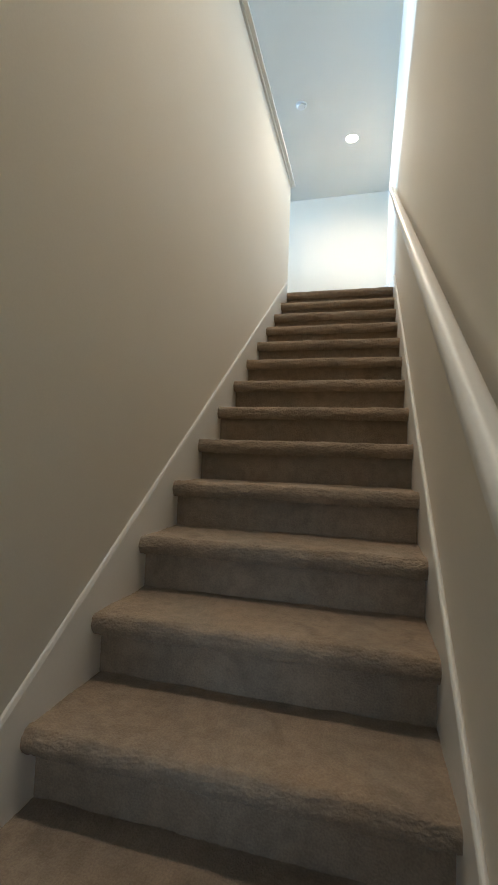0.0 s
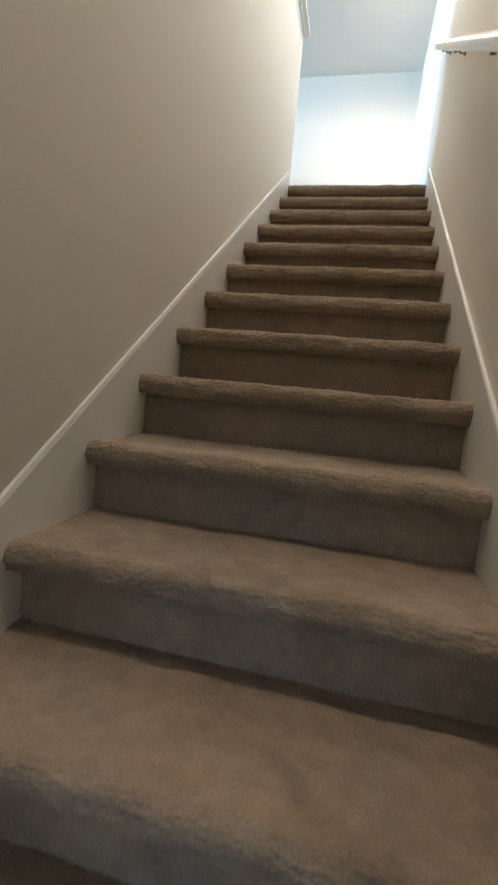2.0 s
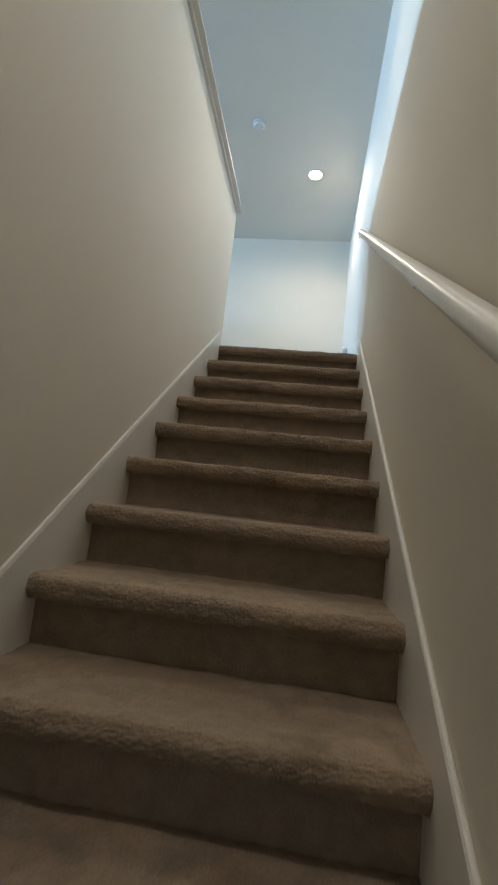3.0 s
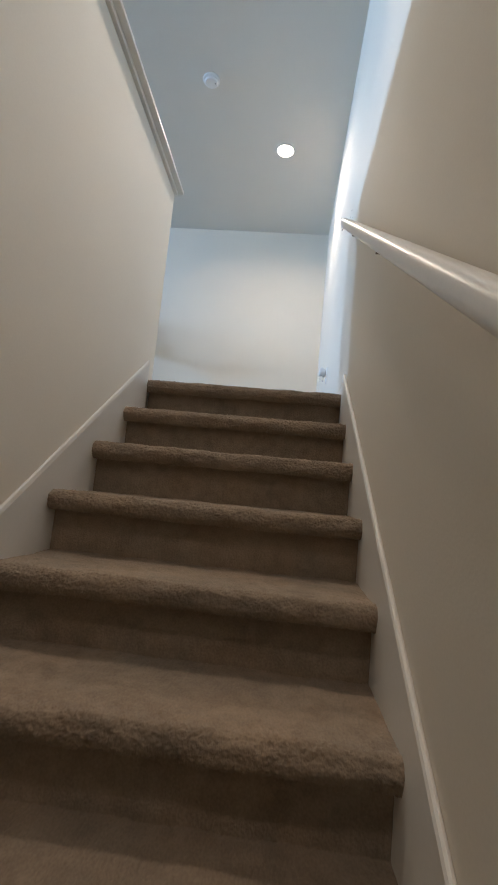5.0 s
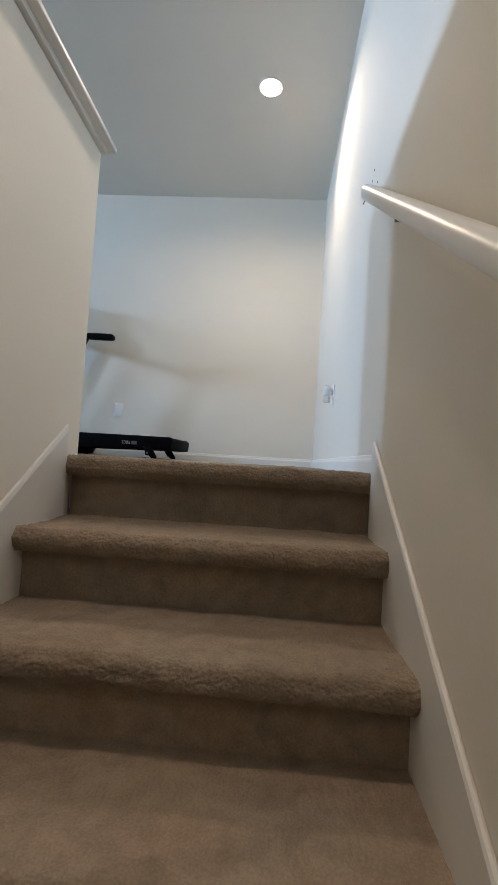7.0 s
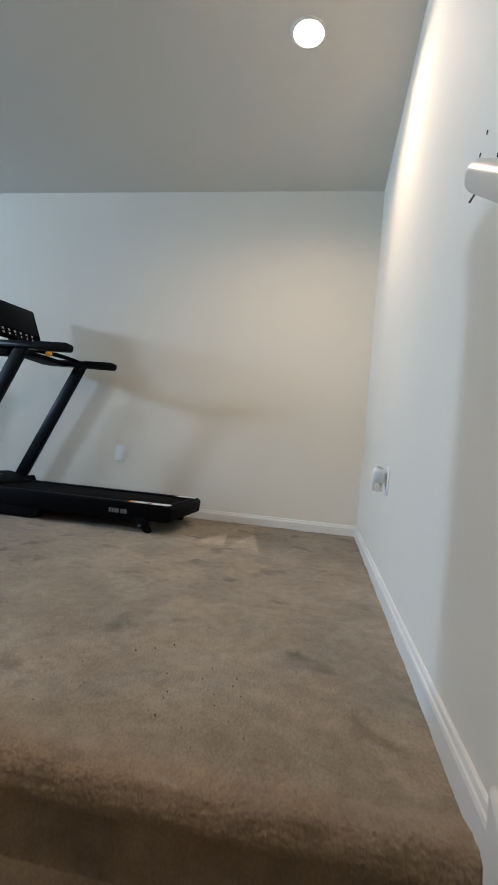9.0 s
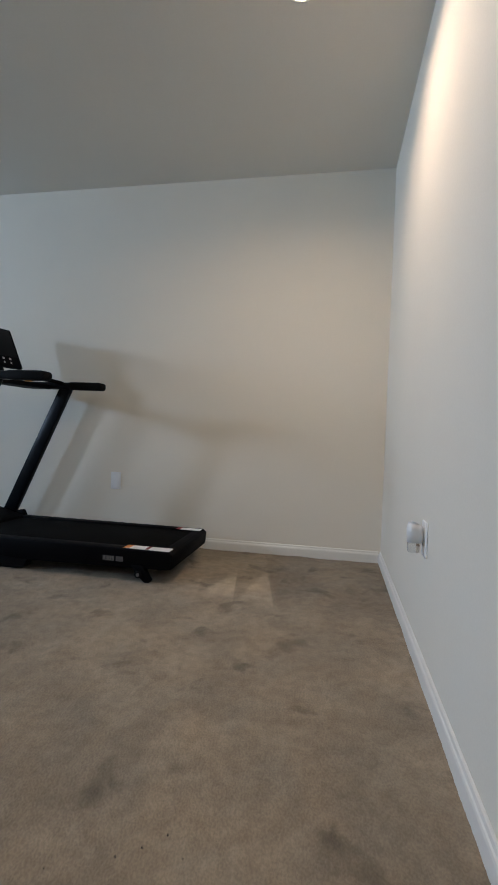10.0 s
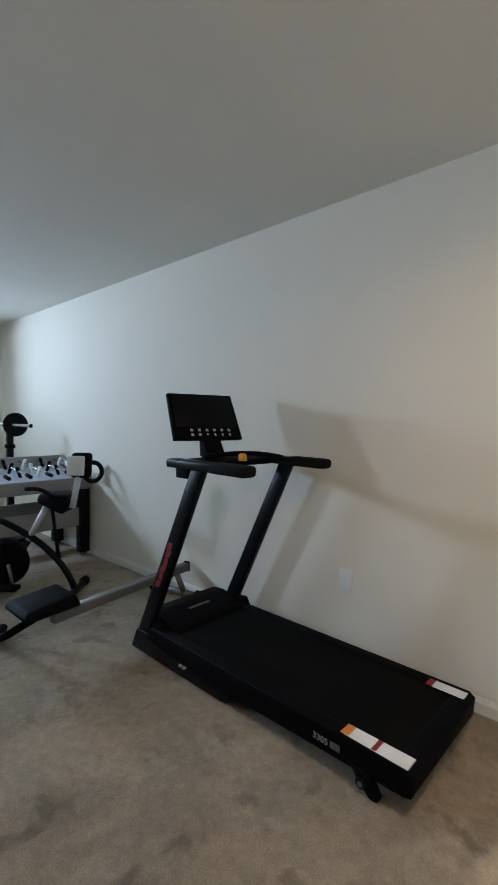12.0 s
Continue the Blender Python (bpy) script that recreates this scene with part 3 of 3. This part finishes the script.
part("tray_bow", sweep(arc((-1.86, 2.10, 1.075), (-1.75, 2.35, 1.115), (-1.62, 2.48, 1.070), 12), round_rect(0.05, 0.024, 0.01)), BLACK, tm)
key = part("safety_key", hull([(-1.72, 2.22, 1.058), (-1.68, 2.22, 1.058), (-1.68, 2.26, 1.058), (-1.72, 2.26, 1.058),
                               (-1.715, 2.225, 1.098), (-1.685, 2.225, 1.098), (-1.685, 2.255, 1.098), (-1.715, 2.255, 1.098)], 0.006), YELLOW, tm, "orange safety key")
part("console_neck", hull([(-1.97, 2.17, 1.07), (-1.90, 2.17, 1.07), (-1.90, 2.31, 1.07), (-1.97, 2.31, 1.07),
                           (-1.99, 2.18, 1.19), (-1.95, 2.18, 1.19), (-1.95, 2.30, 1.19), (-1.99, 2.30, 1.19)], 0.006), BLACK, tm)
CB, CT = Vector((-1.948, 0, 1.163)), Vector((-2.044, 0, 1.424))
cn = Vector((CT.z - CB.z, 0, CB.x - CT.x)).normalized()


def on_console(y, h, out=0.0):
    """A place on the console's face: across, 0 to 1 up, and out from it."""
    p = CB.lerp(CT, h) + cn * out
    return Vector((p.x + 0.23 * (y - 2.235), y, p.z))


con = part("console", hull([on_console(2.022, 0, -0.03), on_console(2.022, 0), on_console(2.447, 0), on_console(2.447, 0, -0.03),
                            on_console(2.035, 1, -0.024), on_console(2.035, 1), on_console(2.435, 1), on_console(2.435, 1, -0.024)], 0.008, 3), BLACK, tm, "black tilted console")
part("screen", hull([on_console(2.045, 0.28, -0.002), on_console(2.045, 0.28, 0.0015), on_console(2.425, 0.28, 0.0015), on_console(2.425, 0.28, -0.002),
                     on_console(2.053, 0.96, -0.002), on_console(2.053, 0.96, 0.0015), on_console(2.417, 0.96, 0.0015), on_console(2.417, 0.96, -0.002)], 0.001), SCREEN, con, "dark glass screen")
for row, h in ((0, 0.21), (1, 0.11)):
    for i in range(6):
        y = 2.13 + i * 0.047
        s = 0.0075 if row == 0 else (0.008 if i < 2 else 0.0045)
        part("button", hull([on_console(y - s, h - 0.03, -0.001), on_console(y - s, h - 0.03, 0.002), on_console(y + s, h - 0.03, 0.002), on_console(y + s, h - 0.03, -0.001),
                             on_console(y - s, h + 0.025, -0.001), on_console(y - s, h + 0.025, 0.002), on_console(y + s, h + 0.025, 0.002), on_console(y + s, h + 0.025, -0.001)], 0.0012), ICON, con)


def flat_mark(name, corners, thick, mat, parent, label=""):
    """A thin sticker on a top face: four corners counter-clockwise, seen from above."""
    return part(name, hull([Vector(c) for c in corners] + [Vector(c) + Vector((0, 0, thick)) for c in corners]), mat, parent, label)


lab = flat_mark("warning_label", [(-0.835, 1.886, 0.1664), (-0.598, 1.880, 0.1664), (-0.598, 1.944, 0.1664), (-0.835, 1.944, 0.1664)], 0.002, PAPER, tm, "white warning label")
flat_mark("stripe", [(-0.850, 1.886, 0.1668), (-0.818, 1.886, 0.1668), (-0.818, 1.944, 0.1668), (-0.850, 1.944, 0.1668)], 0.0022, ORANGE, lab)
flat_mark("stripe", [(-0.730, 1.884, 0.1668), (-0.712, 1.884, 0.1668), (-0.712, 1.944, 0.1668), (-0.730, 1.944, 0.1668)], 0.0022, RED, lab)
lab = flat_mark("warning_label", [(-0.735, 2.398, 0.1664), (-0.60, 2.398, 0.1664), (-0.60, 2.452, 0.1664), (-0.735, 2.452, 0.1664)], 0.002, PAPER, tm, "white warning label")
flat_mark("stripe", [(-0.755, 2.398, 0.1668), (-0.728, 2.398, 0.1668), (-0.728, 2.452, 0.1668), (-0.755, 2.452, 0.1668)], 0.0022, RED, lab)


def lettering(text, m, size, mat, parent):
    cu = bpy.data.curves.new("lettering", "FONT")
    cu.body, cu.size, cu.extrude = text, size, 0.0006
    tmp = new("lettering", cu)
    me = bpy.data.meshes.new_from_object(tmp.evaluated_get(bpy.context.evaluated_depsgraph_get()))
    bpy.data.objects.remove(tmp)
    me.transform(m)
    me.materials.clear()
    me.materials.append(mat)
    ob = new("lettering", me)
    ob.parent = parent
    ob.matrix_parent_inverse = parent.matrix_world.inverted()
    return ob


lettering("3305", pose(-0.962, N0 - 0.0008, 0.100, 90, 2, 0), 0.034, PRINT, tm)
part("badge", box(-0.885, -0.845, N0 - 0.0018, N0 + 0.001, 0.097, 0.122, 0.0004), DIM, tm)
for i in range(2):
    part("logo_mark", hull([(-1.775 + i * 0.03, N0 - 0.001, 0.052), (-1.755 + i * 0.03, N0 - 0.001, 0.052), (-1.755 + i * 0.03, N0 + 0.003, 0.052), (-1.775 + i * 0.03, N0 + 0.003, 0.052),
                            (-1.762 + i * 0.03, N0 - 0.001, 0.068), (-1.738 + i * 0.03, N0 - 0.001, 0.068), (-1.738 + i * 0.03, N0 + 0.003, 0.068), (-1.762 + i * 0.03, N0 + 0.003, 0.068)]), ICON, tm)


def upright_mark(u0, v0, u1, v1, w):
    """A stroke on the outer face of the near upright: u across it, v up along it."""
    p = [Vector((-2.205 + 0.4875 * (0.40 + v) + 0.022 + u, 1.8828, 0.40 + v)) for u, v in ((u0, v0), (u0 + w, v0), (u1 + w, v1), (u1, v1))]
    d = Vector((0, 0.0032, 0))
    return hull([p[0], p[1], p[1] + d, p[0] + d, p[3], p[2], p[2] + d, p[3] + d])


for i, (a, w) in enumerate(((0.0, 0.046), (0.010, 0.040), (0.0, 0.050), (0.012, 0.038), (0.002, 0.048), (0.0, 0.044))):
    v = i * 0.043
    part("logo_bar", upright_mark(a, v, a + 0.004 - 0.008 * (i % 2), v + 0.039, w * 0.78), RED, tm, "red printed mark")

# ---- rowing machine ----
rw = thing("rowing_machine", (-2.5, 2.0, 0), "rowing machine with a grey rail and black seat", "rowing machine")


def on_rail(s, h=0.0):
    """Along the rail from the foot end (0) on, with height."""
    return Vector((-2.56 + s * 0.155, 2.555 - s * 0.985, 0.215 + h))


part("rail", sweep([on_rail(0), on_rail(1.06)], round_rect(0.055, 0.055, 0.008, 3)), GREY, rw, "long grey metal rail")
part("end_cap", sweep([on_rail(-0.012), on_rail(0.0)], round_rect(0.05, 0.07, 0.008, 3)), BLACK, rw)
part("rear_leg", sweep([on_rail(0.10, -0.03), (-2.52, 2.50, 0.05)], round_rect(0.05, 0.04, 0.008)), GREY, rw)
part("stabiliser", sweep([(-2.78, 2.46, 0.045), (-2.40, 2.52, 0.045)], circle(0.025, 14)), GREY, rw)
for x, y in ((-2.80, 2.457), (-2.385, 2.523)):
    part("roller", disc((x, y, 0.045), (0.38, 0.06, 0), 0.043, 0.06, 20, 0.008), RUBBER, rw)
part("carriage", hull([on_rail(0.93, 0.045) + Vector((-0.07, 0, 0)), on_rail(1.18, 0.045) + Vector((-0.07, 0, 0)), on_rail(1.18, 0.045) + Vector((0.07, 0, 0)), on_rail(0.93, 0.045) + Vector((0.07, 0, 0)),
                       on_rail(0.93, 0.07) + Vector((-0.07, 0, 0)), on_rail(1.18, 0.07) + Vector((-0.07, 0, 0)), on_rail(1.18, 0.07) + Vector((0.07, 0, 0)), on_rail(0.93, 0.07) + Vector((0.07, 0, 0))], 0.005), BLACK, rw)
part("seat", hull([on_rail(0.95, 0.072) + Vector((-0.15, 0, 0)), on_rail(1.27, 0.072) + Vector((-0.17, 0, 0)), on_rail(1.27, 0.072) + Vector((0.13, 0, 0)), on_rail(0.95, 0.072) + Vector((0.13, 0, 0)),
                   on_rail(0.97, 0.135) + Vector((-0.13, 0, 0)), on_rail(1.25, 0.115) + Vector((-0.15, 0, 0)), on_rail(1.25, 0.115) + Vector((0.11, 0, 0)), on_rail(0.97, 0.135) + Vector((0.11, 0, 0))], 0.025, 3), VINYL, rw, "black padded seat")
part("front_leg", sweep([on_rail(1.10, 0.05), on_rail(1.10, -0.15) + Vector((-0.30, -0.09, 0)), on_rail(1.10, -0.185) + Vector((-0.38, -0.12, 0))], round_rect(0.05, 0.04, 0.01)), BLACK, rw)
part("foot_bar", tube([on_rail(1.10) + Vector((-0.50, -0.04, -0.187)), on_rail(1.10) + Vector((-0.335, -0.14, -0.187))], 0.026), BLACK, rw)

# ---- folding exercise bike ----
BU, BO = Vector((0.735, 0.678, 0)), Vector((-3.14, 2.0, 0))
bike = thing("exercise_bike", BO + BU * -0.3, "folding exercise bike with a grey backrest and black seat", "exercise bike")


def bk(u, z, v=0.0):
    return BO + BU * u + Vector((0.678, -0.735, 0)) * v + Vector((0, 0, z))


part("rear_tube", tube(arc(bk(0, 0.04), bk(-0.1, 0.36), bk(-0.56, 0.55), 14), 0.024), STEEL, bike)
part("front_tube", tube([bk(-0.52, 0.10), bk(-0.33, 0.40)], 0.024), STEEL, bike)
part("seat_tube", tube([bk(-0.33, 0.40), bk(-0.19, 0.66)], 0.021), SILVER, bike, "silver seat tube")
part("rear_stabiliser", tube([bk(0.0, 0.03, -0.2), bk(0.0, 0.03, 0.22)], 0.026), STEEL, bike)
for v in (-0.2, 0.22):
    part("foot_cap", disc(bk(0.0, 0.034, v), (0.678, -0.735, 0), 0.034, 0.05, 18, 0.006), RUBBER, bike)
part("front_stabiliser", tube([bk(-0.56, 0.03, -0.2), bk(-0.56, 0.03, 0.22)], 0.026), STEEL, bike)
part("flywheel_case", disc(bk(-0.50, 0.24), (0.678, -0.735, 0), 0.17, 0.10, 32, 0.03), BLACK, bike, "black flywheel housing")
part("crank", tube([bk(-0.44, 0.24, 0.07), bk(-0.40, 0.10, 0.09)], 0.012), GREY, bike)
part("pedal", hull([bk(-0.46, 0.08, 0.09), bk(-0.34, 0.08, 0.09), bk(-0.34, 0.08, 0.18), bk(-0.46, 0.08, 0.18),
                    bk(-0.46, 0.11, 0.09), bk(-0.34, 0.11, 0.09), bk(-0.34, 0.11, 0.18), bk(-0.46, 0.11, 0.18)], 0.008), BLACK, bike)
part("brace", tube([bk(-0.115, 0.272), bk(-0.16, 0.64)], 0.013), STEEL, bike)
part("seat", hull([bk(-0.25, 0.68, -0.08), bk(-0.03, 0.60, -0.14), bk(-0.03, 0.60, 0.14), bk(-0.25, 0.68, 0.08),
                   bk(-0.23, 0.75, -0.07), bk(0.01, 0.745, -0.13), bk(0.01, 0.745, 0.13), bk(-0.23, 0.75, 0.07)], 0.035, 3), VINYL, bike, "black padded seat")
part("backrest_post", sweep([bk(0.03, 0.66, 0.11), bk(0.075, 0.880, 0.11)], round_rect(0.05, 0.03, 0.008)), SILVER, bike)
part("backrest", hull([bk(0.02, 0.865, 0.14), bk(0.02, 0.865, 0.08), bk(0.16, 0.865, 0.08), bk(0.16, 0.865, 0.14),
                       bk(0.03, 1.040, 0.14), bk(0.03, 1.040, 0.08), bk(0.17, 1.040, 0.08), bk(0.17, 1.040, 0.14)], 0.025, 3), VINYL, bike)
part("backrest_pad", hull([bk(0.005, 0.885, 0.158), bk(0.005, 0.885, 0.136), bk(0.125, 0.885, 0.136), bk(0.125, 0.885, 0.158),
                           bk(0.012, 1.020, 0.158), bk(0.012, 1.020, 0.136), bk(0.132, 1.020, 0.136), bk(0.132, 1.020, 0.158)], 0.018, 3), PAD, bike, "light grey backrest face")
part("side_handle", tube(arc(bk(-0.30, 0.78, 0.1), bk(-0.18, 0.80, 0.1), bk(-0.12, 0.73, 0.1), 8), 0.014), RUBBER, bike)

# ---- foosball table ----
ft = thing("foosball_table", (-4.3, 1.95, 0), "grey foosball table with black legs against the wall", "foosball table")
TX0, TX1, TY0, TY1 = -4.62, -3.98, 1.22, 2.59
part("side_panel", box(TX1 - 0.03, TX1, TY0, TY1, 0.625, 0.735, 0.004), BOARD, ft)
part("side_panel", box(TX0, TX0 + 0.03, TY0, TY1, 0.625, 0.90, 0.004), BOARD, ft)
part("end_panel", hull([(TX0 + 0.03, TY1 - 0.03, 0.625), (TX1 - 0.03, TY1 - 0.03, 0.625), (TX1 - 0.03, TY1, 0.625), (TX0 + 0.03, TY1, 0.625),
                        (TX0 + 0.03, TY1 - 0.03, 0.90), (TX1 - 0.03, TY1 - 0.03, 0.735), (TX1 - 0.03, TY1, 0.735), (TX0 + 0.03, TY1, 0.90)], 0.003), BOARD, ft)
part("end_panel", box(TX0 + 0.03, TX1 - 0.03, TY0, TY0 + 0.03, 0.625, 0.735, 0.003), BOARD, ft)
part("play_field", hull([(TX0 + 0.032, TY0 + 0.032, 0.64), (TX1 - 0.032, TY0 + 0.032, 0.64), (TX1 - 0.032, TY1 - 0.032, 0.64), (TX0 + 0.032, TY1 - 0.032, 0.64),
                         (TX0 + 0.032, TY0 + 0.032, 0.80), (TX1 - 0.032, TY0 + 0.032, 0.70), (TX1 - 0.032, TY1 - 0.032, 0.70), (TX0 + 0.032, TY1 - 0.032, 0.80)]), FIELD, ft, "pale blue playing field")
for x in (TX0 + 0.01, TX1 - 0.095):
    for y in (TY0 + 0.02, TY1 - 0.115):
        lg = part("leg", box(x, x + 0.085, y, y + 0.095, 0.03, 0.624, 0.004), STEEL, ft)
        part("foot", disc((x + 0.042, y + 0.047, 0.012), (0, 0, 1), 0.035, 0.022, 20, 0.006), GREY, lg)
part("stretcher", box(TX1 - 0.05, TX1 - 0.03, TY0 + 0.115, TY1 - 0.115, 0.285, 0.45, 0.003), BOARD, ft)
part("stretcher", box(TX0 + 0.03, TX0 + 0.05, TY0 + 0.115, TY1 - 0.115, 0.285, 0.45, 0.003), BOARD, ft)
for i in range(8):
    y = TY0 + 0.10 + i * 0.168
    rod = part("rod", tube([(TX0 - 0.12, y, 0.875), (TX1 + 0.05, y, 0.795)], 0.008, 10), CHROME, ft)
    for j in range(3):
        x = TX0 + 0.14 + j * 0.17 + (0.03 if i % 2 else 0)
        zz = 0.875 - (x - TX0) / 0.64 * 0.08
        tilt = 0.018 * (-1) ** (i + j)
        part("player", hull([(x - 0.012, y - 0.014 + tilt, zz - 0.06), (x + 0.012, y - 0.014 + tilt, zz - 0.06), (x + 0.012, y + 0.014 + tilt, zz - 0.06), (x - 0.012, y + 0.014 + tilt, zz - 0.06),
                             (x - 0.018, y - 0.014 - tilt * 0.6, zz + 0.035), (x + 0.018, y - 0.014 - tilt * 0.6, zz + 0.035), (x + 0.018, y + 0.014 - tilt * 0.6, zz + 0.035), (x - 0.018, y + 0.014 - tilt * 0.6, zz + 0.035)], 0.008),
             PAPER if i % 2 else BLACK, rod)
    part("handle", tube([(TX1 + 0.02, y, 0.798), (TX1 + 0.11, y, 0.787)], 0.016, 12), RUBBER, rod)
hoop = [(-3.80 + 0.02 * math.cos(t), 2.50 + 0.075 * math.cos(t), 0.80 + 0.085 * math.sin(t)) for t in [2 * math.pi * i / 28 for i in range(29)]]
part("hoop", sweep(hoop, circle(0.02, 12), up=Vector((1, 0, 0))), RUBBER, ft, "black padded hoop")

# ---- weight stand ----
ws = thing("weight_stand", (-5.05, 2.25, 0), "black upright stand holding a round weight plate", "weight stand")
part("base", box(-5.25, -4.85, 2.10, 2.40, 0, 0.04, 0.008), STEEL, ws)
part("post", box(-5.08, -5.02, 2.22, 2.28, 0.04, 1.22, 0.006), STEEL, ws)
part("collar", box(-5.09, -5.01, 2.21, 2.29, 0.96, 1.0, 0.005), BLACK, ws)
part("weight_plate", disc((-4.95, 2.27, 1.205), (0.735, -0.678, 0), 0.122, 0.035, 36, 0.008), RUBBER, ws)
part("sleeve", tube([(-5.3, 2.03, 1.215), (-4.80, 2.36, 1.195)], 0.016), CHROME, ws)
part("end_cap", disc((-4.795, 2.363, 1.1948), (0.5, 0.33, -0.02), 0.02, 0.02, 16, 0.003), BLACK, ws)

# ---- crumbs on the carpet ----
bits = bmesh.new()
for i in range(34):
    x, y = random.gauss(-0.09, 0.13), random.gauss(0.29, 0.09)
    if y < 0.1 or x > 0.45:
        continue
    bmesh.ops.create_icosphere(bits, subdivisions=1, radius=random.uniform(0.0009, 0.002),
                               matrix=pose(x, y, 0.003, random.uniform(0, 90), random.uniform(0, 90), 0) @ Matrix.Diagonal((1.6, 1, 0.7, 1)))
tagged(part("carpet_crumbs", bits, DARK), "small dark crumbs scattered on the taupe carpet", "crumbs", kind="stuff")

# the gym gear stands a little nearer the stair head than it was laid out; the treadmill is turned slightly from the wall
for gear in (tm, rw, bike, ft, ws):
    gear.matrix_world = Matrix.Scale(0.9865, 4) @ gear.matrix_world
pivot = Matrix.Translation((-2.17, 2.1, 0))
tm.matrix_world = pivot @ pose(0, -0.008, 0, 0, 0, -0.9) @ pivot.inverted() @ tm.matrix_world
